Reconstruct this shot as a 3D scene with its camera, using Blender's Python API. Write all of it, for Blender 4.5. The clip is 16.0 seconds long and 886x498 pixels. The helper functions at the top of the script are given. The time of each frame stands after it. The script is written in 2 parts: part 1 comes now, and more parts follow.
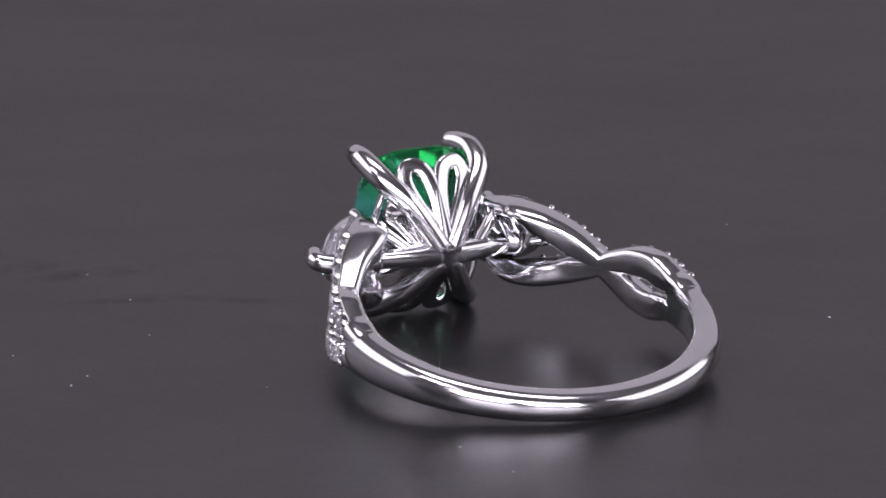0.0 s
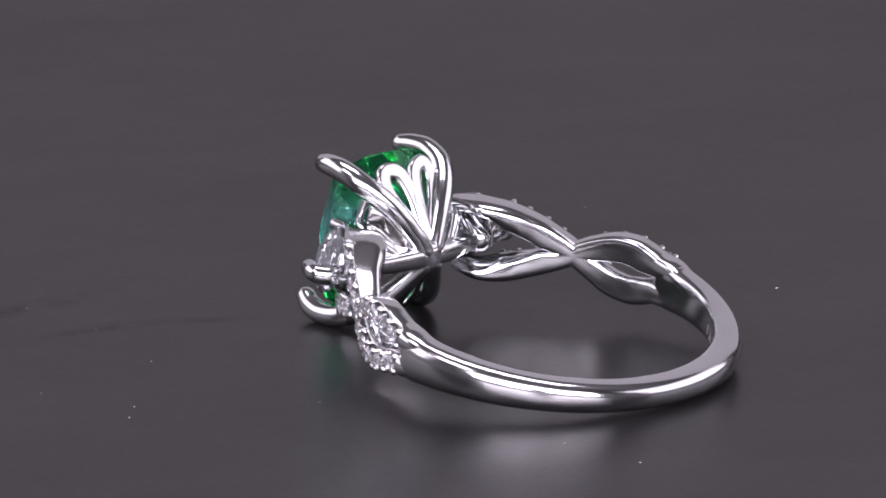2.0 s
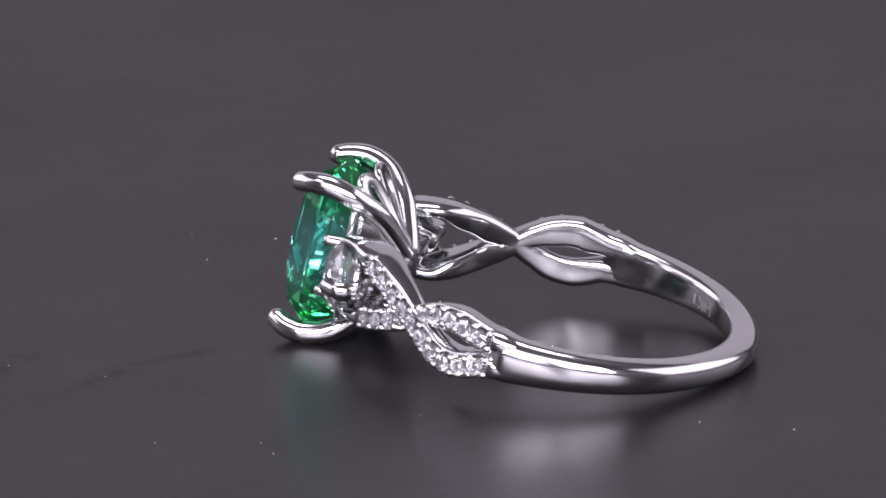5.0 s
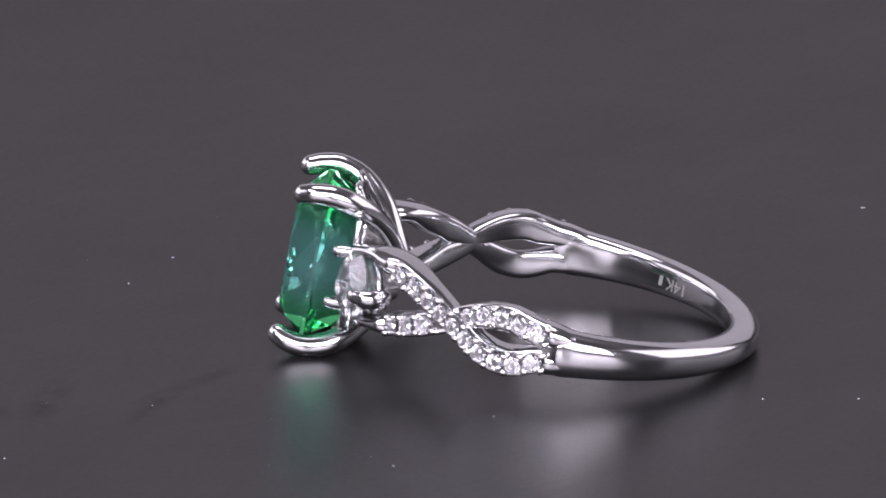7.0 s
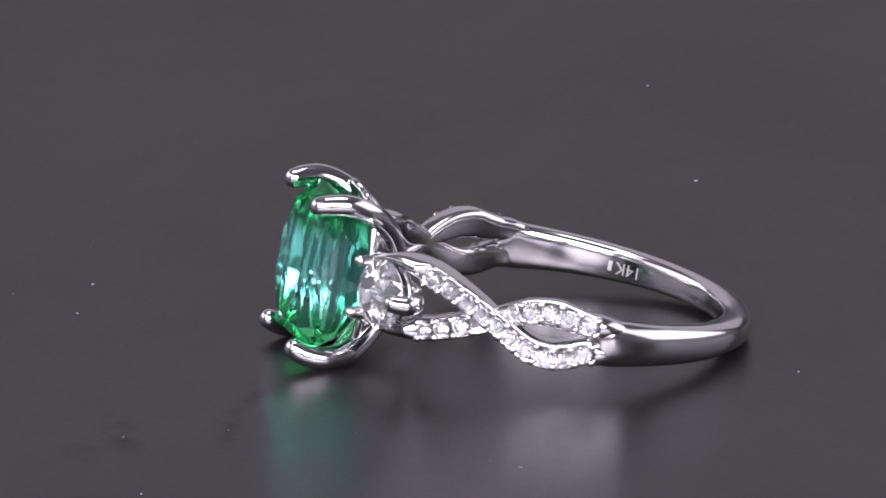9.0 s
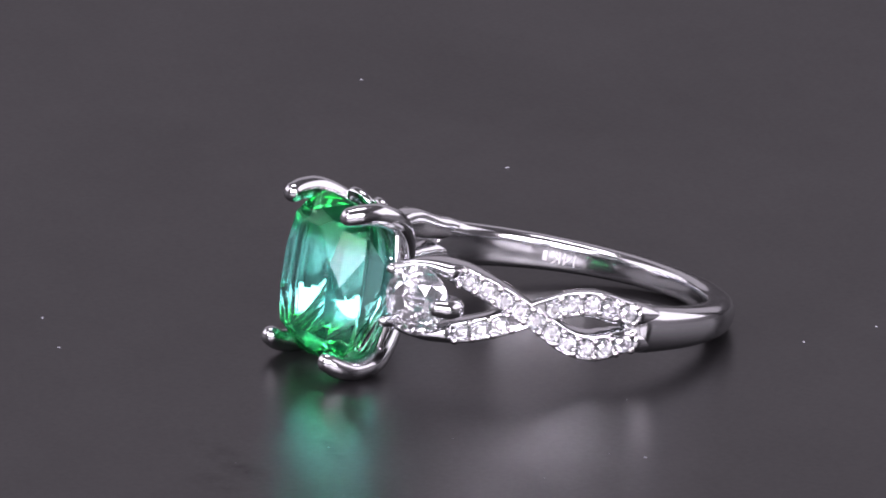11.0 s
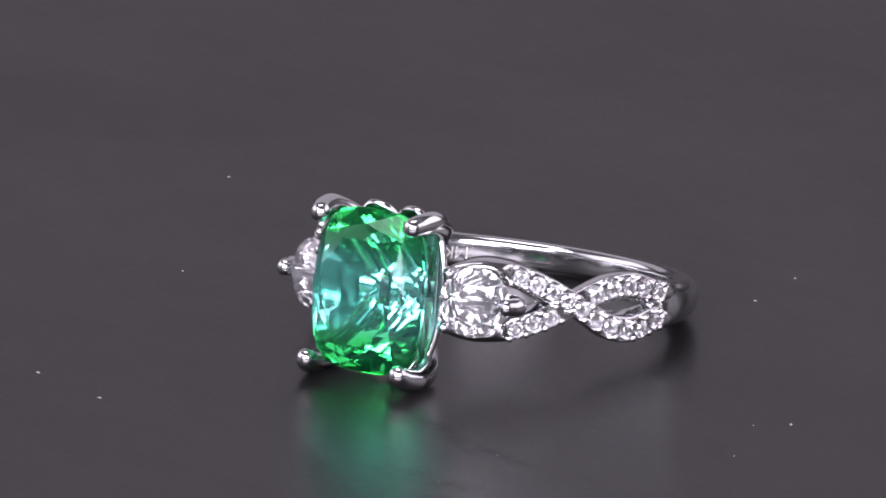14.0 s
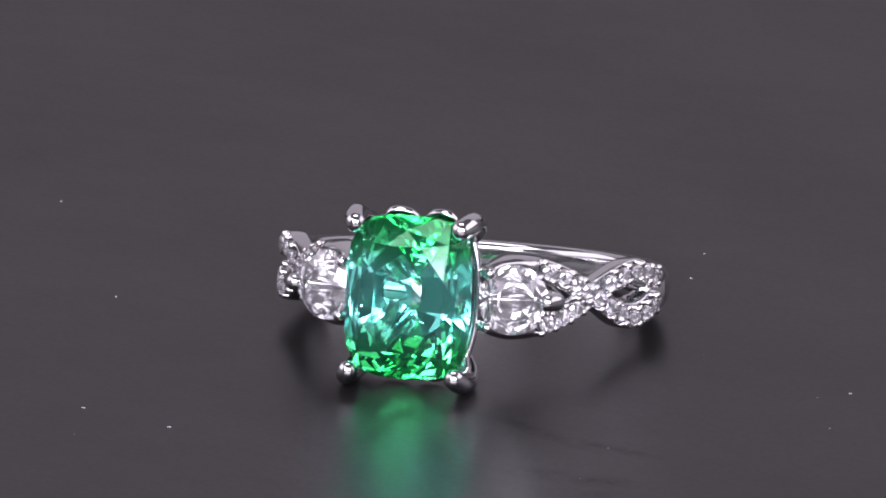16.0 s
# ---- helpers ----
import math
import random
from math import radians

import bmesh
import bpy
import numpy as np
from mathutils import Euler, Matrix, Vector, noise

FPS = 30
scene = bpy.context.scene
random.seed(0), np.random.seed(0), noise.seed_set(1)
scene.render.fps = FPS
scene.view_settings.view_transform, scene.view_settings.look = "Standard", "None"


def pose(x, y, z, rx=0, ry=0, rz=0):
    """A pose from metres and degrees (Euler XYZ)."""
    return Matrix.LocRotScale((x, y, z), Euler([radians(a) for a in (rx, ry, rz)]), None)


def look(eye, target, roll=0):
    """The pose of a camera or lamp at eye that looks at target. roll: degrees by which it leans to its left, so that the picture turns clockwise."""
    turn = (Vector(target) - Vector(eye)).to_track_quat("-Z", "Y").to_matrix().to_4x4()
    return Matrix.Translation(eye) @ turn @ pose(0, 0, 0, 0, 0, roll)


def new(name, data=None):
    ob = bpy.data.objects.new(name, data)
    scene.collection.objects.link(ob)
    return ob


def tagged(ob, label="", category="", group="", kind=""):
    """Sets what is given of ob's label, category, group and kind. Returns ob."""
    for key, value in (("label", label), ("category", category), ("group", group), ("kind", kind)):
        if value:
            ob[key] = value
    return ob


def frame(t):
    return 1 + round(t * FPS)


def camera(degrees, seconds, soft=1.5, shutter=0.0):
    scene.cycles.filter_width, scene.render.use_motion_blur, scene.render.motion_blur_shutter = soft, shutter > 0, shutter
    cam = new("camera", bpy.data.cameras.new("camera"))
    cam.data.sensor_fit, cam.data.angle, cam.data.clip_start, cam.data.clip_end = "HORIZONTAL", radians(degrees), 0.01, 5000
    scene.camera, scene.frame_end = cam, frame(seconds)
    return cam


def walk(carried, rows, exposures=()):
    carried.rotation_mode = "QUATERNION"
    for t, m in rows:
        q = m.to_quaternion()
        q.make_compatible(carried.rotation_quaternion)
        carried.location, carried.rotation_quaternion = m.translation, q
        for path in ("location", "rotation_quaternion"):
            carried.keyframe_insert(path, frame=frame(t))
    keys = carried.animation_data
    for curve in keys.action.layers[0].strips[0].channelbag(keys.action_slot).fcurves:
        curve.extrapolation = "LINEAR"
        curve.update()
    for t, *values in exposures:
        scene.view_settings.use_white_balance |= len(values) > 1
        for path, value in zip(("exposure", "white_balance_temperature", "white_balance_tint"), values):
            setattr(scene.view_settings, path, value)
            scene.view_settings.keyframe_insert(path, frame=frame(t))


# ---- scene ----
# The camera stands still over a slowly turning display plate; the ring rides on the plate.
EYE = Vector((-0.000969, -0.5, 0.148115))
PITCH = 0.278805
cam = camera(4.787, 16.0, soft=1.75)
VIEW = look(EYE, EYE + Vector((0, math.cos(PITCH), -math.sin(PITCH))), 0.478)
walk(cam, [(0, VIEW), (16, VIEW)], [(0, 0.03), (12, 0.02), (16, -0.05)])

# Turn of the plate about its upright axis: seconds, degrees
TURN = [(0, 0.0), (1, 8.57), (2, 17.15), (3, 25.79), (4, 34.39), (6.5, 55.64), (7.5, 64.09), (8.5, 72.63), (9, 76.97),
        (11.5, 98.84), (12.5, 107.42), (13.5, 115.89), (14.5, 124.42), (15.5, 133.03), (16, 137.33)]
# Pose of the ring on the plate at the start: it lies on its side, its head raised
RING = pose(0.0029910, -0.0041067, 0.002348, 0, 0, 117.5) @ pose(0, 0, 0, 0, -10.0, 0)

# ---------------------------------------------------------------- world and lights
world = bpy.data.worlds.new("studio")
scene.world = world
world.use_nodes = True
world.node_tree.nodes["Background"].inputs[0].default_value = (0.8, 0.82, 0.9, 1)
world.node_tree.nodes["Background"].inputs[1].default_value = 0.02


POWER = 1.42


def softbox(name, eye, target, sx, sy, radiance, color=(1, 1, 1)):
    d = bpy.data.lights.new(name, "AREA")
    d.shape, d.size, d.size_y = "RECTANGLE", sx, sy
    d.energy, d.color = POWER * radiance * math.pi * sx * sy, color
    ob = new(name, d)
    ob.matrix_world = look(eye, target)
    return ob


TINT = (1.03, 0.925, 1.075)
# tent panels: broad and dim
softbox("softbox_back", (0.0, 0.70, 0.40), (0, 0, 0.05), 1.30, 0.56, 0.285, TINT)
softbox("softbox_left", (-0.66, 0.06, 0.38), (0, 0, 0.05), 0.90, 0.48, 1.05, TINT)
softbox("softbox_right", (0.66, 0.06, 0.38), (0, 0, 0.05), 0.90, 0.48, 1.05, TINT)
# added fill behind the camera, unseen: whitens the clear stones
softbox("fill_south", (0.0, -0.69, 0.48), (0, 0, 0.05), 0.90, 0.30, 0.8, TINT)
# lamps: smaller and bright
softbox("lamp_overhead", (0.0, 0.05, 0.71), (0, 0, 0), 0.42, 0.18, 4.8, TINT)
softbox("lamp_high", (-0.38, -0.36, 0.56), (0, 0, 0), 0.20, 0.14, 6.0, TINT)
# three lamps round the lens
softbox("lamp_left", (-0.20, -0.58, 0.235), (0, 0, 0), 0.32, 0.26, 7.2, TINT)
softbox("lamp_right", (0.21, -0.58, 0.245), (0, 0, 0), 0.32, 0.26, 7.2, TINT)
softbox("lamp_lens", (0.0, -0.57, 0.31), (0, 0, 0), 0.28, 0.13, 12.0, TINT)


# ---------------------------------------------------------------- materials
def material(name):
    m = bpy.data.materials.new(name)
    m.use_nodes = True
    return m, m.node_tree, m.node_tree.nodes["Principled BSDF"]


def noise_node(nt, scale, detail=4, rough=0.6, coord="Object", stretch=None):
    tc = nt.nodes.new("ShaderNodeTexCoord")
    n = nt.nodes.new("ShaderNodeTexNoise")
    n.inputs["Scale"].default_value, n.inputs["Detail"].default_value, n.inputs["Roughness"].default_value = scale, detail, rough
    if stretch:
        mp = nt.nodes.new("ShaderNodeMapping")
        mp.inputs["Scale"].default_value = stretch
        nt.links.new(tc.outputs[coord], mp.inputs["Vector"])
        nt.links.new(mp.outputs["Vector"], n.inputs["Vector"])
    else:
        nt.links.new(tc.outputs[coord], n.inputs["Vector"])
    return n


def ramp(nt, src, stops):
    r = nt.nodes.new("ShaderNodeValToRGB")
    e = r.color_ramp.elements
    while len(e) < len(stops):
        e.new(0.5)
    for k, (p, c) in enumerate(stops):
        e[k].position, e[k].color = p, (*c, 1) if isinstance(c, tuple) else (c, c, c, 1)
    nt.links.new(src, r.inputs["Fac"])
    return r.outputs["Color"]


def bump(nt, bsdf, src, strength, distance):
    b = nt.nodes.new("ShaderNodeBump")
    b.inputs["Strength"].default_value, b.inputs["Distance"].default_value = strength, distance
    nt.links.new(src, b.inputs["Height"])
    nt.links.new(b.outputs["Normal"], bsdf.inputs["Normal"])


def metal(name, color, r0, r1, relief=0.15):
    m, nt, b = material(name)
    b.inputs["Metallic"].default_value = 1.0
    n1, n2 = noise_node(nt, 900, 5), noise_node(nt, 260, 3)
    nt.links.new(ramp(nt, n1.outputs["Fac"], [(0.3, r0), (0.75, r1)]), b.inputs["Roughness"])
    dark = tuple(c * 0.94 for c in color)
    nt.links.new(ramp(nt, n2.outputs["Fac"], [(0.35, dark), (0.7, color)]), b.inputs["Base Color"])
    bump(nt, b, n2.outputs["Fac"], relief, 0.00002)
    return m


WHITE_GOLD = metal("polished_white_gold", (0.69, 0.70, 0.71), 0.10, 0.17)
BRIGHT_GOLD = metal("bright_cut_white_gold", (0.80, 0.79, 0.785), 0.08, 0.15, 0.3)
ETCHED = metal("etched_white_gold", (0.80, 0.79, 0.79), 0.40, 0.55, 0.3)


def haze(nt, glass, color, link, amount):
    """Mixes diffuse colour into the glass: emerald inclusions, and brightness added to dark facets."""
    d = nt.nodes.new("ShaderNodeBsdfDiffuse")
    d.inputs["Color"].default_value = color
    if link:
        nt.links.new(link, d.inputs["Color"])
    mix = nt.nodes.new("ShaderNodeMixShader")
    mix.inputs[0].default_value = amount
    nt.links.new(glass.outputs[0], mix.inputs[1])
    nt.links.new(d.outputs[0], mix.inputs[2])
    nt.links.new(mix.outputs[0], nt.nodes["Material Output"].inputs["Surface"])


def gem(name, ior, stops, scale=160):
    m, nt, b = material(name)
    nt.nodes.remove(b)
    g = nt.nodes.new("ShaderNodeBsdfGlass")
    g.inputs["IOR"].default_value, g.inputs["Roughness"].default_value = ior, 0.0
    n = noise_node(nt, scale, 3)
    nt.links.new(ramp(nt, n.outputs["Fac"], stops), g.inputs["Color"])
    # pale diffuse share added to whiten the stones; clear diamond has none
    haze(nt, g, (0.92, 0.93, 0.95, 1), None, 0.06)
    return m


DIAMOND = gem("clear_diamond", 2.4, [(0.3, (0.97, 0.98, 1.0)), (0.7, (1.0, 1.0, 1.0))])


def emerald_material():
    m, nt, b = material("green_emerald")
    nt.nodes.remove(b)
    g = nt.nodes.new("ShaderNodeBsdfGlass")
    g.inputs["IOR"].default_value, g.inputs["Roughness"].default_value = 1.58, 0.0
    tc = nt.nodes.new("ShaderNodeTexCoord")
    sep = nt.nodes.new("ShaderNodeSeparateXYZ")
    nt.links.new(tc.outputs["Object"], sep.inputs[0])
    mr = nt.nodes.new("ShaderNodeMapRange")
    mr.inputs["From Min"].default_value, mr.inputs["From Max"].default_value = -0.0042, 0.0042
    nt.links.new(sep.outputs["Z"], mr.inputs["Value"])
    teal, green = (0.70, 0.97, 0.94), (0.40, 0.88, 0.55)
    # colour zoning along the stone: green ends, blue-green heart
    base = ramp(nt, mr.outputs[0], [(0.0, green), (0.21, green), (0.31, teal), (0.69, teal), (0.79, green), (1.0, green)])
    n = noise_node(nt, 420, 5, 0.65, stretch=(1, 1, 0.35))
    mix = nt.nodes.new("ShaderNodeMixRGB")
    mix.blend_type, mix.inputs[0].default_value = "MULTIPLY", 1.0
    nt.links.new(base, mix.inputs[1])
    nt.links.new(ramp(nt, n.outputs["Fac"], [(0.35, (0.93, 0.97, 0.95)), (0.6, (1.0, 1.0, 1.0))]), mix.inputs[2])
    nt.links.new(mix.outputs[0], g.inputs["Color"])
    veil = noise_node(nt, 700, 6, 0.7, stretch=(1, 1, 0.3))
    nt.links.new(ramp(nt, veil.outputs["Fac"], [(0.58, 0.0), (0.78, 0.03)]), g.inputs["Roughness"])
    cloud = ramp(nt, mr.outputs[0], [(0.1, (0.04, 0.50, 0.20)), (0.35, (0.18, 0.72, 0.62)), (0.65, (0.18, 0.72, 0.62)), (0.9, (0.04, 0.50, 0.20))])
    # cloudy inclusions, which also lift the black facets
    haze(nt, g, (0.10, 0.60, 0.42, 1), cloud, 0.04)
    return m


EMERALD = emerald_material()


def plate_material():
    m, nt, b = material("black_satin_acrylic")
    broad = noise_node(nt, 45, 5)
    base = ramp(nt, broad.outputs["Fac"], [(0.3, (0.008, 0.0077, 0.008)), (0.7, (0.011, 0.0106, 0.011))])
    # wiped fingerprints: patches where the haze is rubbed off
    tc = nt.nodes.new("ShaderNodeTexCoord")
    warp = noise_node(nt, 420, 5, 0.7)
    total = None
    for x, y, turn, sx, sy in ((-18.5, 12.4, 20, 4.6, 0.9), (-12.8, 8.0, -6, 4.0, 0.6), (-22.0, 13.3, 30, 1.6, 1.0), (-16.5, 7.6, 10, 3.2, 0.5)):
        mp = nt.nodes.new("ShaderNodeMapping")
        mp.vector_type = "TEXTURE"
        mp.inputs["Location"].default_value = (x * 0.001, y * 0.001, 0)
        mp.inputs["Rotation"].default_value = (0, 0, radians(turn))
        mp.inputs["Scale"].default_value = (sx * 0.001, sy * 0.001, 1)
        nt.links.new(tc.outputs["Object"], mp.inputs["Vector"])
        ln = nt.nodes.new("ShaderNodeVectorMath")
        ln.operation = "LENGTH"
        nt.links.new(mp.outputs["Vector"], ln.inputs[0])
        mr = nt.nodes.new("ShaderNodeMapRange")
        mr.inputs["From Min"].default_value, mr.inputs["From Max"].default_value = 1.3, 0.2
        nt.links.new(ln.outputs["Value"], mr.inputs["Value"])
        if total is None:
            total = mr.outputs[0]
        else:
            mx = nt.nodes.new("ShaderNodeMath")
            mx.operation = "MAXIMUM"
            nt.links.new(total, mx.inputs[0])
            nt.links.new(mr.outputs[0], mx.inputs[1])
            total = mx.outputs[0]
    ml = nt.nodes.new("ShaderNodeMath")
    ml.operation = "MULTIPLY"
    nt.links.new(total, ml.inputs[0])
    nt.links.new(ramp(nt, warp.outputs["Fac"], [(0.36, 0.0), (0.62, 0.78)]), ml.inputs[1])
    mix = nt.nodes.new("ShaderNodeMixRGB")
    nt.links.new(ml.outputs[0], mix.inputs[0])
    nt.links.new(base, mix.inputs[1])
    mix.inputs[2].default_value = (0.004, 0.004, 0.004, 1)
    nt.links.new(mix.outputs[0], b.inputs["Base Color"])
    sp = nt.nodes.new("ShaderNodeMapRange")
    sp.inputs["To Min"].default_value, sp.inputs["To Max"].default_value = 0.27, 0.05
    nt.links.new(ml.outputs[0], sp.inputs["Value"])
    # fine matt grain and broad wiping marks in the gloss
    fine, wide = noise_node(nt, 2600, 3, 0.7), noise_node(nt, 260, 4, 0.65, stretch=(1.0, 1.4, 1))
    level = sp.outputs[0]
    for src, lo, hi in ((fine, 0.86, 1.14), (wide, 0.92, 1.08)):
        grain = nt.nodes.new("ShaderNodeMath")
        grain.operation = "MULTIPLY"
        nt.links.new(level, grain.inputs[0])
        nt.links.new(ramp(nt, src.outputs["Fac"], [(0.32, lo / 2), (0.68, hi / 2)]), grain.inputs[1])
        double = nt.nodes.new("ShaderNodeMath")
        double.operation, double.inputs[1].default_value = "MULTIPLY", 2.0
        nt.links.new(grain.outputs[0], double.inputs[0])
        level = double.outputs[0]
    nt.links.new(level, b.inputs["Specular IOR Level"])
    smear = noise_node(nt, 30, 3, 0.5, stretch=(1.0, 2.0, 1))
    nt.links.new(ramp(nt, smear.outputs["Fac"], [(0.3, 0.30), (0.7, 0.35)]), b.inputs["Roughness"])
    b.inputs["IOR"].default_value = 1.49
    return m


def plain(name, c0, c1, rough, scale):
    m, nt, b = material(name)
    n = noise_node(nt, scale, 5)
    nt.links.new(ramp(nt, n.outputs["Fac"], [(0.3, c0), (0.7, c1)]), b.inputs["Base Color"])
    b.inputs["Roughness"].default_value = rough
    bump(nt, b, n.outputs["Fac"], 0.1, 0.0005)
    return m


PLATE = plate_material()
WALL = plain("grey_studio_wall", (0.30, 0.295, 0.30), (0.36, 0.355, 0.36), 0.85, 6)
# for the unseen north wall, darkened to dim its reflection in the plate
UNSEEN_DARK = plain("unseen_dark_wall", (0.07, 0.068, 0.07), (0.09, 0.087, 0.09), 0.9, 8)
DESK = plain("dark_desk_laminate", (0.05, 0.048, 0.05), (0.065, 0.06, 0.062), 0.5, 20)
DUST = plain("pale_dust", (0.20, 0.21, 0.23), (0.32, 0.33, 0.36), 0.8, 4000)

MM = 0.001


# ---------------------------------------------------------------- mesh tools
def mesh_of(name, bm, mat, smooth=True):
    me = bpy.data.meshes.new(name)
    bmesh.ops.recalc_face_normals(bm, faces=bm.faces[:])
    bm.to_mesh(me)
    bm.free()
    me.materials.append(mat)
    me.polygons.foreach_set("use_smooth", [smooth] * len(me.polygons))
    return me


def part(name, bm, mat, parent, label="", smooth=True):
    ob = new(name, mesh_of(name, bm, mat, smooth))
    ob.parent = parent
    return tagged(ob, label)


def spline(rows, n):
    """Smooth rows (tuples of numbers) by Catmull-Rom, n samples."""
    a = np.array(rows, float)
    a = np.vstack([2 * a[0] - a[1], a, 2 * a[-1] - a[-2]])
    out = []
    for u in np.linspace(0, len(rows) - 1 - 1e-9, n):
        k = int(u)
        s = u - k
        p0, p1, p2, p3 = a[k:k + 4]
        out.append(0.5 * (2 * p1 + (p2 - p0) * s + (2 * p0 - 5 * p1 + 4 * p2 - p3) * s * s + (3 * p1 - p0 - 3 * p2 + p3) * s ** 3))
    return np.array(out)


def skin(bm, rings, close=False, cap=True):
    vs = [[bm.verts.new(Vector(p) * MM) for p in r] for r in rings]
    n = len(vs[0])
    pairs = list(zip(vs, vs[1:])) + ([(vs[-1], vs[0])] if close else [])
    for a, b in pairs:
        for i in range(n):
            bm.faces.new((a[i], a[(i + 1) % n], b[(i + 1) % n], b[i]))
    if cap and not close:
        bm.faces.new(vs[0])
        bm.faces.new(vs[-1])
    return bm


def section(c, a, b, ha, hb, n=20, power=2.0, inner=None):
    """Superellipse round c with half widths ha along a and hb along b; inner: the power on the side away from a."""
    out = []
    outer, inner = power, inner or power
    for i in range(n):
        t = 2 * math.pi * i / n
        ct, st = math.cos(t), math.sin(t)
        power = outer if ct > 0 else inner
        out.append(np.array(c) + np.array(a) * ha * math.copysign(abs(ct) ** (2 / power), ct)
                   + np.array(b) * hb * math.copysign(abs(st) ** (2 / power), st))
    return out


def rounded_sweep(centres, axes_a, axes_b, ha, hb, n=20, power=2.0, round0=True, round1=True, inner=None):
    """Rings of a bar along centres, its ends rounded like a bead."""
    rings = []
    cs = [np.array(c) for c in centres]

    many = [power] * len(cs) if isinstance(power, float) else power
    many_in = [inner] * len(cs) if inner is None or isinstance(inner, float) else inner

    def end(k, sign):
        d = cs[k] - cs[k + 1] if k == 0 else cs[k] - cs[k - 1]
        d = d / np.linalg.norm(d)
        h = min(ha[k], hb[k])
        return [section(cs[k] + d * h * math.sin(q), axes_a[k], axes_b[k], ha[k] * max(math.cos(q), 0.06), hb[k] * max(math.cos(q), 0.06), n, many[k], many_in[k])
                for q in np.radians([20, 40, 58, 74, 87])]

    if round0:
        rings += end(0, -1)[::-1]
    rings += [section(c, a, b, x, y, n, pw, pi) for c, a, b, x, y, pw, pi in zip(cs, axes_a, axes_b, ha, hb, many, many_in)]
    if round1:
        rings += end(len(cs) - 1, 1)
    return rings


def tube(rows, n=28, ref=(0, 0, 1), flat=1.0, sides=18, power=2.0, close=False):
    """Bar along rows of x, y, z, radius; flat scales its thickness across ref."""
    s = spline(rows, n)
    c = s[:, :3]
    t = np.gradient(c, axis=0)
    t /= np.linalg.norm(t, axis=1)[:, None]
    a = np.cross(t, np.array(ref, float))
    a /= np.linalg.norm(a, axis=1)[:, None]
    b = np.cross(t, a)
    bm = bmesh.new()
    r = s[:, 3]
    return skin(bm, rounded_sweep(c, a, b, r, r * flat, sides, power))


def polar(phi, r, z=0.0):
    q = math.radians(phi)
    return np.array((r * math.cos(q), r * math.sin(q), z))


# ---------------------------------------------------------------- the studio
def box_wall(name, lo, hi, mat):
    bm = bmesh.new()
    bmesh.ops.create_cube(bm, size=1)
    for v in bm.verts:
        v.co = Vector([lo[i] + (v.co[i] + 0.5) * (hi[i] - lo[i]) for i in range(3)])
    return tagged(new(name, mesh_of(name, bm, mat, False)), kind="structure")


def studio():
    # unseen room, closed around for the reflections in metal and plate
    w, h = 0.86, 0.86
    box_wall("floor", (-w, -w, -0.12), (w, w, -0.05), DESK)
    box_wall("wall_north", (-w, w, -0.12), (w, w + 0.05, h), UNSEEN_DARK)
    box_wall("wall_south", (-w, -w - 0.05, -0.12), (w, -w, h), WALL)
    box_wall("wall_east", (w, -w - 0.05, -0.12), (w + 0.05, w + 0.05, h), WALL)
    box_wall("wall_west", (-w - 0.05, -w - 0.05, -0.12), (-w, w + 0.05, h), WALL)
    box_wall("ceiling", (-w - 0.05, -w - 0.05, h), (w + 0.05, w + 0.05, h + 0.05), WALL)


def turntable():
    base = tagged(new("turntable"), "round black satin acrylic display turntable with dust specks", "turntable")
    bm = bmesh.new()
    rings = []
    for r, z in ((290, -10), (299, -9), (300, -7), (300, -2), (299, -0.6), (297, 0), (200, 0), (80, 0)):
        rings.append([(r * math.cos(2 * math.pi * i / 128), r * math.sin(2 * math.pi * i / 128), z) for i in range(128)])
    plate = part("plate", skin(bm, rings), PLATE, base, smooth=False)
    bm = bmesh.new()
    rings = [[(r * math.cos(2 * math.pi * i / 64), r * math.sin(2 * math.pi * i / 64), z) for i in range(64)]
             for r, z in ((150, -49.9), (152, -48), (152, -14), (150, -10.2))]
    part("foot", skin(bm, rings), DESK, base)
    rng = random.Random(4)
    specks = [(-18.96, -7.25, 0.13), (-0.09, -16.91, 0.13), (32.63, -4.92, 0.12), (-18.87, 12.22, 0.05), (-22.0, -2.2, 0.06),
              (-16.56, 7.66, 0.06), (18.27, 5.65, 0.10), (-15.42, 1.62, 0.05), (3.29, 23.8, 0.06), (13.56, 22.4, 0.06),
              (-27.6, 9.04, 0.11), (2.45, -20.8, 0.09), (0.8, 19.8, 0.12), (50.6, 1.5, 0.09), (6.0, 20.4, 0.12),
              (-9.45, -7.27, 0.06), (-18.25, -5.6, 0.07)]
    for x, y, r in specks:
        bm = bmesh.new()
        rings = []
        ax, ay, turn = r * rng.uniform(0.7, 1.15), r * rng.uniform(0.35, 0.7), rng.uniform(0, 3.1)
        lump = [rng.uniform(0.75, 1.2) for _ in range(9)]
        for k, z in ((1.0, 0.0), (0.95, 0.25), (0.5, 0.5)):
            ring = []
            for i in range(9):
                q = 2 * math.pi * i / 9
                u, v = ax * k * lump[i] * math.cos(q), ay * k * lump[i] * math.sin(q)
                ring.append((x + u * math.cos(turn) - v * math.sin(turn), y + u * math.sin(turn) + v * math.cos(turn), z * r * 0.8))
            rings.append(ring)
        part("dust_speck", skin(bm, rings), DUST, base, smooth=False)
    return base


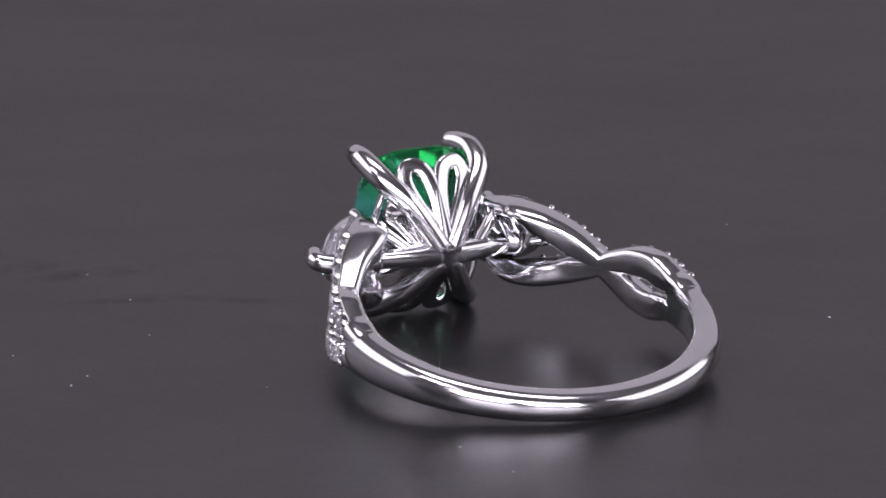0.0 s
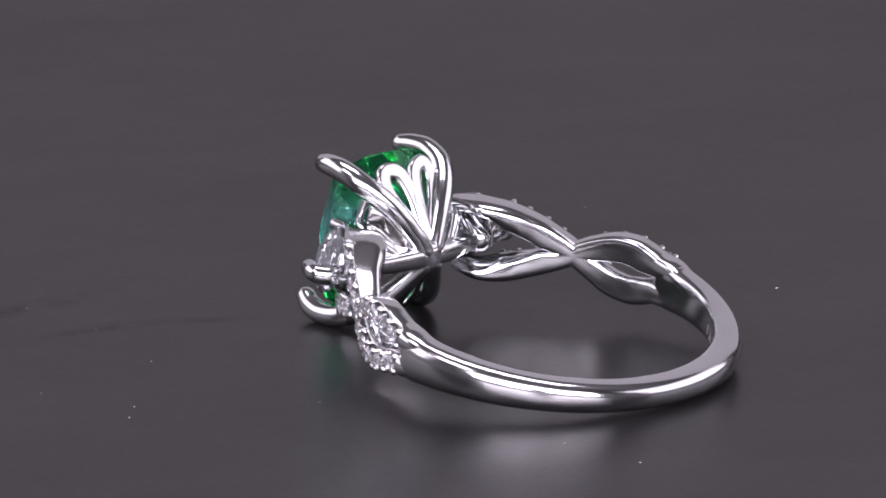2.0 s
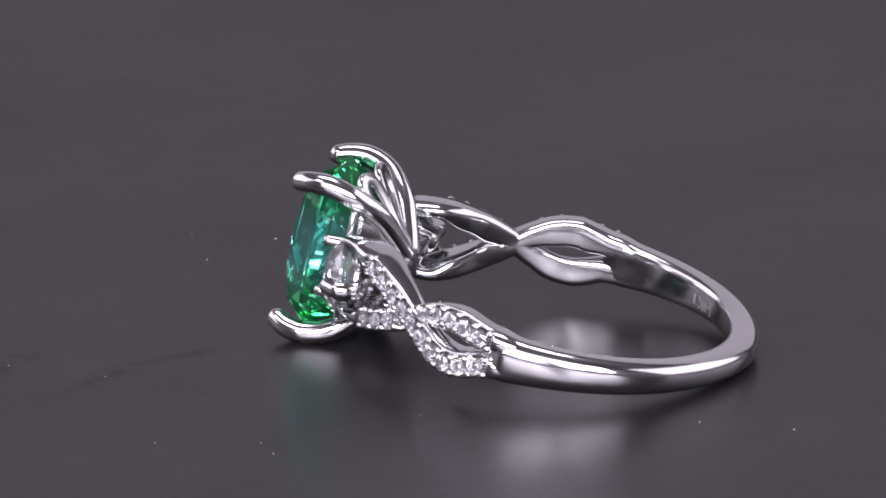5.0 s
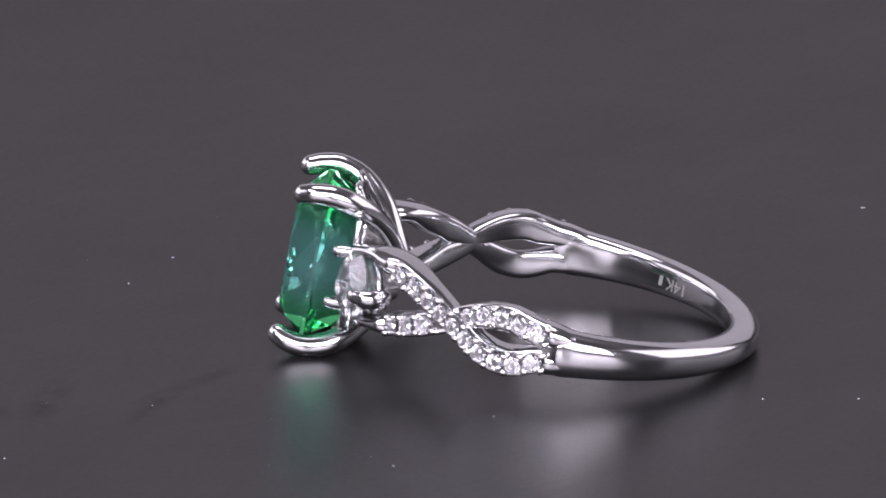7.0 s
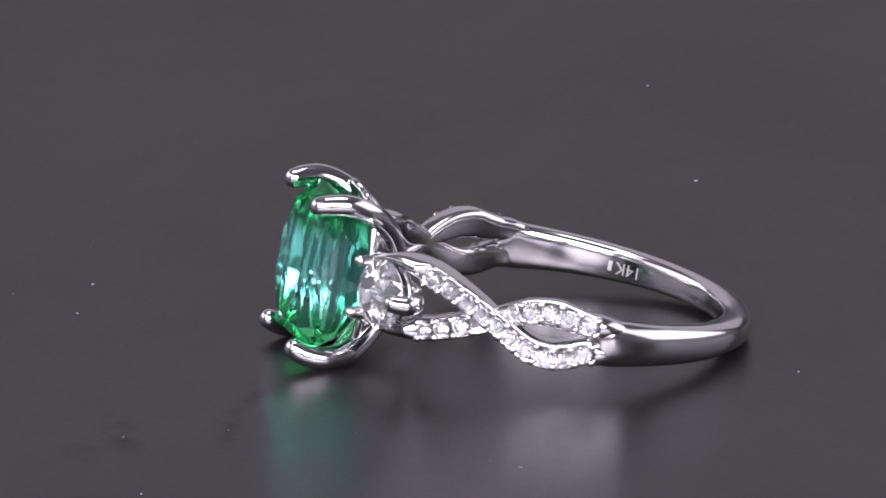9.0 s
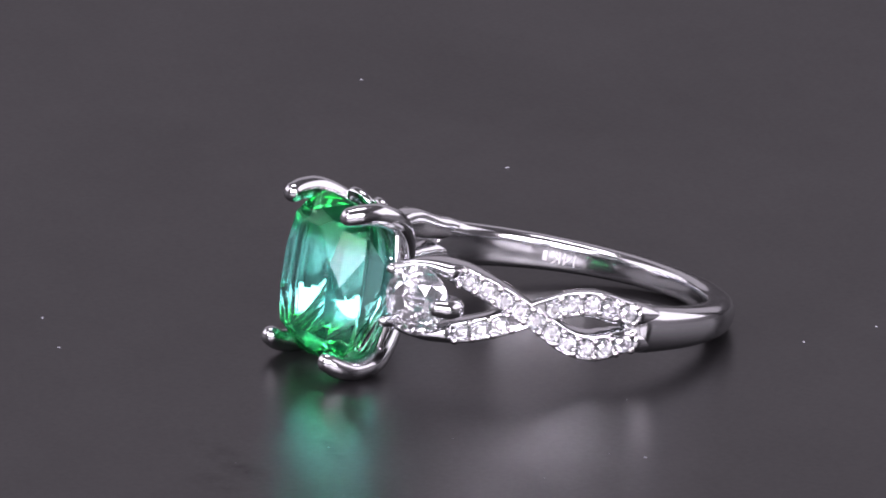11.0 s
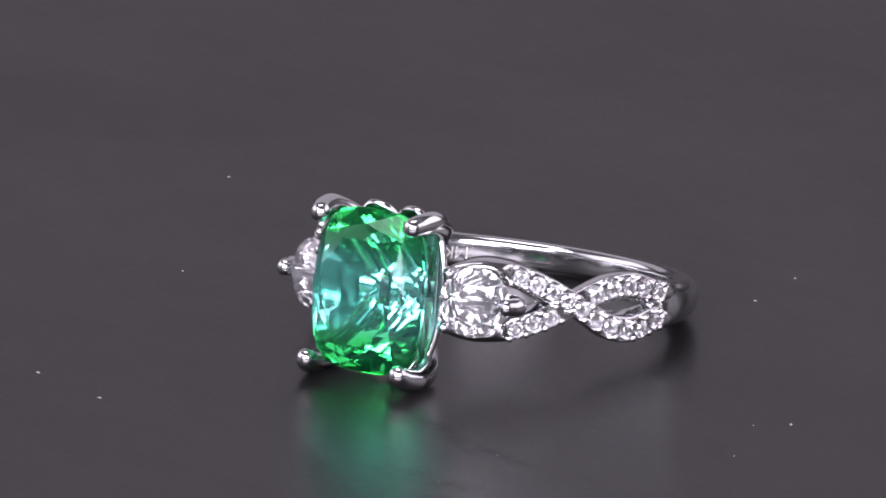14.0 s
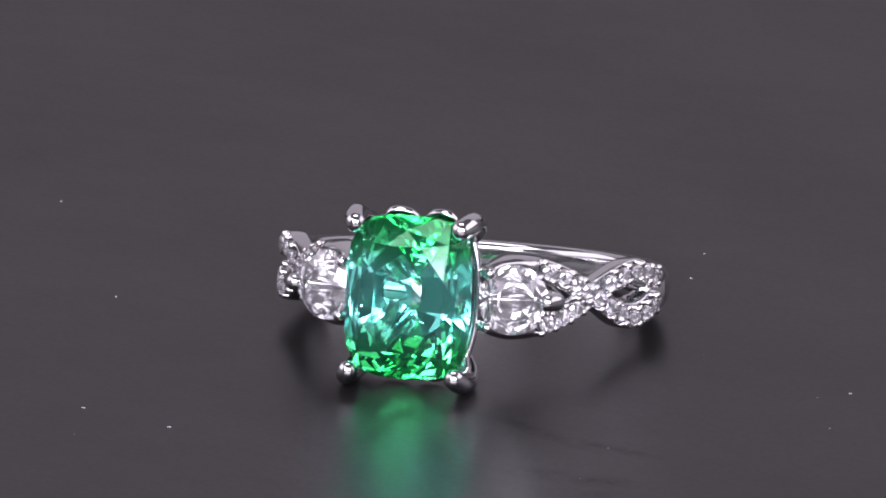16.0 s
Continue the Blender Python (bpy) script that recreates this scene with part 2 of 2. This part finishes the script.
# ---------------------------------------------------------------- gems
def outline(n, hy, hz, power, turn=0.0):
    out = []
    for i in range(n):
        t = 2 * math.pi * (i + turn) / n
        c, s = math.cos(t), math.sin(t)
        k = (abs(c) ** power + abs(s) ** power) ** (-1 / power)
        out.append((hy * k * c, hz * k * s))
    return out


def facets(bm, rows):
    """Faceted skin over rows of points of equal count, each turned by half a step against the one before where odd is set."""
    vs = [[bm.verts.new(Vector(p) * MM) for p in r] for r, _ in rows]
    for (a, b), (_, odd) in zip(zip(vs, vs[1:]), rows[1:]):
        n = len(a)
        for i in range(n):
            j = (i + 1) % n
            if odd:
                bm.faces.new((a[i], a[j], b[i]))
                bm.faces.new((a[j], b[j], b[i]))
            else:
                bm.faces.new((a[i], a[j], b[j], b[i]))
    bm.faces.new(vs[0])
    bm.faces.new(vs[-1])
    return bm


def hull(points):
    bm = bmesh.new()
    for p in points:
        bm.verts.new(Vector(p) * MM)
    got = bmesh.ops.convex_hull(bm, input=bm.verts[:])
    loose = [v for v in bm.verts if not v.link_faces]
    bmesh.ops.delete(bm, geom=loose, context="VERTS")
    bmesh.ops.dissolve_limit(bm, angle_limit=radians(1.5), verts=bm.verts[:], edges=bm.edges[:])
    return bm


def cushion_cut(hy, hz):
    """Cushion stone, its table towards +x, girdle at x = 0."""
    pts = []
    for x, k, pw, n, turn in ((1.38, 0.66, 3.4, 8, 0.5), (1.02, 0.845, 3.4, 8, 0.0), (0.10, 1.0, 3.6, 32, 0.0), (-0.10, 1.0, 3.6, 32, 0.0),
                              (-1.9, 0.635, 2.8, 8, 0.5)):
        pts += [(x, y, z) for y, z in outline(n, hy * k, hz * k, pw, turn)]
    # short extra facets under both ends
    for sz in (1, -1):
        pts += [(-1.25, y * hy, sz * z * hz) for y, z in ((-0.46, 0.80), (0.0, 0.83), (0.46, 0.80))]
        pts += [(-2.55, y * hy, sz * 0.50 * hz) for y in (-0.2, 0.2)]
    return hull(pts + [(-3.5, 0, 0.85), (-3.5, 0, -0.85)])


def brilliant_cut(r, n=16, fine=True):
    """Round brilliant, table towards +z, girdle at z = 0."""
    spec = ((0.33, 0.56, 0.0, False), (0.20, 0.80, 0.5, True), (0.02, 1.0, 0.0, True), (-0.03, 1.0, 0.0, False), (-0.5, 0.46, 0.5, True), (-0.86, 0.02, 0.0, True)) if fine else \
        ((0.3, 0.58, 0.0, False), (0.02, 1.0, 0.5, True), (-0.03, 1.0, 0.5, False), (-0.84, 0.03, 0.0, True))
    rows = []
    for z, k, turn, odd in spec:
        pts = [(r * k * math.cos(2 * math.pi * (i + turn) / n), r * k * math.sin(2 * math.pi * (i + turn) / n), r * z) for i in range(n)]
        if odd and turn == 0.0:
            pts = pts[1:] + pts[:1]
        rows.append((pts, odd))
    return facets(bmesh.new(), rows)


# ---------------------------------------------------------------- the ring; lengths in millimetres, head towards +x, finger axis z
def shank(ring):
    ends = [(84.0, 8.36, 9.22, 0.06, -0.02), (84.9, 8.32, 9.28, 0.42, -0.02), (86.0, 8.27, 9.38, 0.86, -0.02), (87.3, 8.23, 9.55, 1.09, -0.03), (88.8, 8.20, 9.69, 1.18, -0.05),
            (90.5, 8.19, 9.77, 1.205, -0.06),
            (93, 8.19, 9.78, 1.18, -0.08), (97, 8.19, 9.77, 1.11, -0.09),
            (115, 8.19, 9.72, 0.96, -0.07), (145, 8.19, 9.73, 0.79, -0.03)]
    rows = ends + [(180, 8.19, 9.76, 0.70, 0.0)] + [(360 - r[0], *r[1:]) for r in ends[::-1]]
    s = spline(rows, 190)
    c = [polar(p, (a + b) / 2, z) for p, a, b, _, z in s]
    er = [polar(p, 1) for p, *_ in s]
    ez = [np.array((0, 0, 1.0))] * len(s)
    rings = [section(cc, a, b, (q - p) / 2, w, 48, 2.3, 4.2) for cc, a, b, (_, p, q, w, _z) in zip(c, er, ez, s)]
    ob = part("shank", skin(bmesh.new(), rings), WHITE_GOLD, ring, "polished white gold band, plain and tapered")
    # stamped fineness mark on the inner face
    cu = bpy.data.curves.new("mark", "FONT")
    cu.body, cu.size, cu.align_x, cu.align_y = "14K", 0.88, "CENTER", "CENTER"
    t = bpy.data.objects.new("mark", cu)
    scene.collection.objects.link(t)
    bpy.context.view_layer.update()
    me = bpy.data.meshes.new_from_object(t.evaluated_get(bpy.context.evaluated_depsgraph_get()))
    bpy.data.objects.remove(t)
    bm = bmesh.new()
    bm.from_mesh(me)
    # one more sign, worn past reading
    q = [bm.verts.new(v) for v in ((0.90, -0.26, 0), (1.12, -0.26, 0), (1.12, 0.24, 0), (0.90, 0.24, 0))]
    bm.faces.new(q)
    bmesh.ops.subdivide_edges(bm, edges=bm.edges[:], cuts=1)
    for v in bm.verts:
        p = polar(-131.6 + math.degrees(v.co.x / 8.2), 8.155, -0.12 - v.co.y)
        v.co = Vector(p) * MM
    part("stamped_mark", bm, ETCHED, ob, "stamped fineness mark 14K", False)
    return ob


def strand_rows(sy, up):
    """Angle, inner and outer radius, height of a strand's middle line."""
    lift, deep = (0.0, 1.15) if up > 0 else (-0.06, 1.0)
    return [(17.5, 10.95, 11.68, 1.32), (21, 9.75, 11.2, 1.58), (26, 8.7, 10.8, 1.64), (33, 8.28, 10.3, 1.41), (41, 8.25, 9.95, 0.98), (48, 8.2, 9.65, 0.48),
            (54, 8.2, 9.50 + lift, 0.0), (60, 8.2, 9.46 + lift, -0.5), (67, 8.2, 9.5, -0.92 * deep), (74, 8.2, 9.6, -1.04 * deep), (79, 8.2, 9.67, -0.88 * deep),
            (83.5, 8.2, 9.7, -0.71), (86, 8.2, 9.72, -0.67), (88.5, 8.205, 9.74, -0.65), (91.5, 8.24, 9.70, -0.58), (95, 8.33, 9.58, -0.50), (99, 8.5, 9.40, -0.40)]


def strand(ring, sy, up, stone_mesh, bead_mesh):
    rows = [(p, a, b, z * up) for p, a, b, z in strand_rows(sy, up)]
    s = spline(rows, 110)
    c = np.array([polar(p * sy, (a + b) / 2, z) for p, a, b, z in s])
    t = np.gradient(c, axis=0)
    t /= np.linalg.norm(t, axis=1)[:, None]
    er = np.array([polar(p * sy, 1) for p, *_ in s])
    er -= t * (er * t).sum(1)[:, None]
    er /= np.linalg.norm(er, axis=1)[:, None]
    side = np.cross(t, er)
    half = np.interp(s[:, 0], [17, 20, 24, 32, 45, 54, 75, 83, 86, 88.5, 91.5, 95, 99], [0.30, 0.33, 0.44, 0.56, 0.58, 0.56, 0.64, 0.64, 0.62, 0.60, 0.56, 0.48, 0.30])
    # the outer face is cut down where the small stones are set
    cut = np.interp(s[:, 0], [29.5, 32, 85.5, 87], [0.0, 0.30, 0.30, 0.0])
    rings = rounded_sweep(c, er, side, (s[:, 2] - s[:, 1]) / 2, half, 32, np.interp(s[:, 0], [26, 34, 66, 88], [2.1, 3.3, 3.2, 2.35]), True, False, np.interp(s[:, 0], [30, 50], [2.2, 3.6]))
    first = len(rings) - len(s)
    # the walls of the openings lean inwards towards the finger
    lean = np.interp(s[:, 0], [27, 32, 44, 50, 58, 66, 78, 84], [0.0, 0.32, 0.32, 0.0, 0.0, 0.30, 0.30, 0.0])
    for k in range(len(s)):
        for i, q in enumerate(rings[first + k]):
            d = q - c[k]
            inward = -np.sign(c[k][2]) * d[2]
            if inward > 0.2 * half[k]:
                low = min(1.0, max(0.0, 0.45 - (d @ er[k]) / (s[k, 2] - s[k, 1])))
                rings[first + k][i] = q = q - np.array((0, 0, np.sign(c[k][2]))) * lean[k] * low
            if d @ er[k] > 0.3 * (s[k, 2] - s[k, 1]):
                rings[first + k][i] = q - er[k] * cut[k] * max(0.0, 1 - (d @ side[k] / (0.93 * half[k])) ** 4)
    ob = part("strand", skin(bmesh.new(), rings), WHITE_GOLD, ring, "twisted white gold strand set with small stones")
    # small stones along the outer face, with bead prongs at both edges between them
    length = np.concatenate([[0], np.cumsum(np.linalg.norm(np.diff(c, axis=0), axis=1))])
    at = lambda d: [np.array([np.interp(d, length, arr[:, i]) for i in range(arr.shape[1])]) for arr in (c, er, side, t, s)]
    start, stop = np.interp([32.5, 86.0], s[:, 0], length)
    count = 10
    step = (stop - start) / count
    for k in range(count + 1):
        d = start + (k - 0.0) * step
        if k < count:
            cc, e, w, tt, sr = at(d + step / 2)
            if up < 0 and 48.5 < sr[0] < 60:
                pass
            else:
                top = cc + e * ((sr[2] - sr[1]) / 2 - 0.04)
                st = new("pave_stone", stone_mesh)
                st.parent = ob
                w = -w
                m = Matrix(((tt[0], w[0], e[0], top[0] * MM), (tt[1], w[1], e[1], top[1] * MM), (tt[2], w[2], e[2], top[2] * MM), (0, 0, 0, 1)))
                st.matrix_local = m
        cc, e, w, tt, sr = at(d)
        w = -w
        if up < 0 and 49 < sr[0] < 59:
            continue
        for q in (-1, 1):
            p = cc + e * ((sr[2] - sr[1]) / 2 - 0.15) + w * q * 0.38
            b = new("bead_prong", bead_mesh)
            b.parent = ob
            b.matrix_local = Matrix(((tt[0], w[0], e[0], p[0] * MM), (tt[1], w[1], e[1], p[1] * MM), (tt[2], w[2], e[2], p[2] * MM), (0, 0, 0, 1)))
    return ob


def head(ring):
    bm = bmesh.new()
    # four-lobed base from which the claws rise
    rings = []
    for x, k in ((0.0, 0.10), (0.01, 0.30), (0.05, 0.55), (0.13, 0.76), (0.26, 0.92), (0.45, 1.04), (0.7, 1.16), (0.95, 1.22), (1.15, 1.0), (1.25, 0.5)):
        lobe = 0.26 * min(1.0, x * 2.2)
        ring_points = []
        for i in range(48):
            a = math.tau * i / 48
            r = k * (1 - lobe * math.cos(4 * a))
            ring_points.append((7.86 + x, 1.02 * r * math.cos(a), 1.02 * r * math.sin(a)))
        rings.append(ring_points)
    hub = part("head", skin(bm, rings), WHITE_GOLD, ring, "polished white gold claw setting with open petals")
    for sy in (1, -1):
        for sz in (1, -1):
            drop = 0.23 if sz > 0 else 0.0
            rows = [(8.42, 0.35 * sy, 0.42 * sz, 0.56), (8.80, 0.85 * sy, 1.22 * sz, 0.54), (9.6, 1.72 * sy, 2.55 * sz - 0.4 * drop, 0.57), (10.8, 2.66 * sy, 3.58 * sz - drop, 0.59),
                    (12.0, 2.92 * sy + 0.04, 3.97 * sz - drop, 0.58), (12.95, 2.84 * sy + 0.08, 3.92 * sz - drop, 0.55), (13.55, 2.66 * sy + 0.10, 3.70 * sz - 0.7 * drop, 0.50)]
            part("prong", tube(rows, 40, (0, sz, -sy), 1.0, 20), WHITE_GOLD, hub)
            # one open petal beside each prong
            base, top = np.array((8.45, 0.05 * sy, 0.75 * sz)), np.array((10.80, 1.15 * sy, 3.82 * sz))
            loop = [(0.0, 0.0), (0.25, 0.30), (0.55, 0.58), (0.82, 0.62), (0.98, 0.30), (1.0, -0.10), (0.90, -0.52), (0.62, -0.56), (0.3, -0.30), (0.02, -0.04)]
            lat = np.array((0.0, 1.0 * sy, -0.2 * sz))
            rows = [(*(base + (top - base) * u + lat * v), 0.41) for u, v in loop]
            part("petal", tube(rows, 56, np.cross(top - base, lat), 0.52, 24, 3.6), WHITE_GOLD, hub)
    for sy in (1, -1):
        # webbed side wall between an upper and a lower prong
        s = spline([(8.3, 0.55, 0.30), (8.75, 1.0, 1.0), (9.5, 1.75, 2.2), (10.35, 2.48, 2.8)], 14)
        bm = bmesh.new()
        grid = []
        for x, y, z in s:
            out = [(x, (y + 0.30 * (1 - (v / 6) ** 2)) * sy, z * v / 6) for v in range(-6, 7)]
            back = [(x + 0.16, (y - 0.22 + 0.24 * (1 - (v / 6) ** 2)) * sy, z * v / 6) for v in range(6, -7, -1)]
            grid.append(out + back)
        part("side_wall", skin(bm, grid), BRIGHT_GOLD, hub)
        rows = [(10.6, 2.45 * sy, 3.25, 0.2), (10.6, 2.85 * sy, 1.8, 0.2), (10.6, 2.98 * sy, 0, 0.2), (10.6, 2.85 * sy, -1.8, 0.2), (10.6, 2.45 * sy, -3.25, 0.2)]
        part("gallery_rail", tube(rows, 30, (1, 0, 0)), WHITE_GOLD, hub)
    return hub


def side_setting(ring, sy):
    n = polar(24.5 * sy, 1)
    tan = np.array((-math.sin(math.radians(24.5 * sy)), math.cos(math.radians(24.5 * sy)), 0)) * sy
    mid = polar(24.5 * sy, 11.36)
    bm = bmesh.new()
    rings = [section(mid + n * d, tan, (0, 0, 1), k, k, 24) for d, k in ((-2.4, 0.25), (-2.2, 0.55), (-1.6, 0.8), (-1.1, 1.15), (-0.75, 1.38), (-0.70, 1.28), (-1.2, 0.8), (-1.7, 0.3))]
    cup = part("side_setting", skin(bm, rings), WHITE_GOLD, ring, "white gold cup for the side stone")
    rows = [(9.5, 3.6 * sy, 0, 0.30), (9.05, 4.7 * sy, 0, 0.42), (8.85, 5.85 * sy, 0, 0.47), (9.42, 6.58 * sy, 0, 0.48), (10.15, 6.40 * sy, 0, 0.43)]
    part("prong", tube(rows, 32, (0, 0, 1)), WHITE_GOLD, cup)
    rows = [(8.50, 0.5 * sy, 0, 0.62), (8.60, 1.8 * sy, 0, 0.56), (8.80, 3.5 * sy, 0.0, 0.46)]
    part("bridge", tube(rows, 18, (0, 0, 1), 0.9, 20, 3.2), WHITE_GOLD, cup)
    for sz in (1, -1):
        rows = [(8.7, 1.9 * sy, 0.25 * sz, 0.28), (9.5, 2.9 * sy, 0.95 * sz, 0.32), (10.5, 3.55 * sy, 1.3 * sz, 0.32), (11.35, 3.72 * sy, 1.32 * sz, 0.31)]
        part("prong", tube(rows, 22, (0, sz, 0.1)), WHITE_GOLD, cup)
    st = part("side_stone", round_stone(1.72), DIAMOND, ring, "round brilliant clear side stone", False)
    z = Vector(n)
    x = Vector(tan)
    y = z.cross(x)
    st.matrix_local = Matrix(((x[0], y[0], z[0], mid[0] * MM), (x[1], y[1], z[1], mid[1] * MM), (x[2], y[2], z[2], mid[2] * MM), (0, 0, 0, 1)))


def round_stone(r):
    """Round brilliant with a many-sided girdle, table towards +z."""
    pts = []
    for z, k, n, turn in ((0.33, 0.55, 8, 0.5), (0.20, 0.80, 8, 0.0), (0.025, 1.0, 32, 0.0), (-0.025, 1.0, 32, 0.0), (-0.45, 0.53, 8, 0.0), (-0.87, 0.0, 1, 0.0)):
        pts += [(r * k * math.cos(2 * math.pi * (i + turn) / n), r * k * math.sin(2 * math.pi * (i + turn) / n), r * z) for i in range(n)]
    return hull(pts)


def jewel_ring():
    ring = tagged(new("ring"), "white gold ring with green cushion stone and twisted stone-set shoulders", "ring")
    ring.matrix_basis = RING
    shank(ring)
    stone_mesh = mesh_of("pave_stone", brilliant_cut(0.45, 8, True), DIAMOND, False)
    bm = skin(bmesh.new(), [section((0, 0, z), (1, 0, 0), (0, 1, 0), r, r, 12) for z, r in
                            ((-0.5, 0.16), (-0.12, 0.17), (-0.03, 0.195), (0.06, 0.19), (0.13, 0.145), (0.17, 0.06))])
    bead_mesh = mesh_of("bead_prong", bm, BRIGHT_GOLD)
    for sy in (1, -1):
        for up in (1, -1):
            strand(ring, sy, up, stone_mesh, bead_mesh)
        side_setting(ring, sy)
    head(ring)
    em = part("emerald", cushion_cut(3.14, 3.99), EMERALD, ring, "transparent green cushion-cut emerald with pale inclusions", False)
    em.matrix_local = Matrix.Translation((12.42 * MM, -0.02 * MM, -0.03 * MM))
    return ring


studio()
TABLE = turntable()
JEWEL = jewel_ring()


def motions():
    """Plate and ring turn together about the plate's axis."""
    ts, deg = [r[0] for r in TURN], [r[1] for r in TURN]
    rows = [(k / 2, pose(0, 0, 0, 0, 0, float(np.interp(k / 2, ts, deg)))) for k in range(33)]
    walk(TABLE, rows)
    walk(JEWEL, [(t, m @ RING) for t, m in rows])


motions()
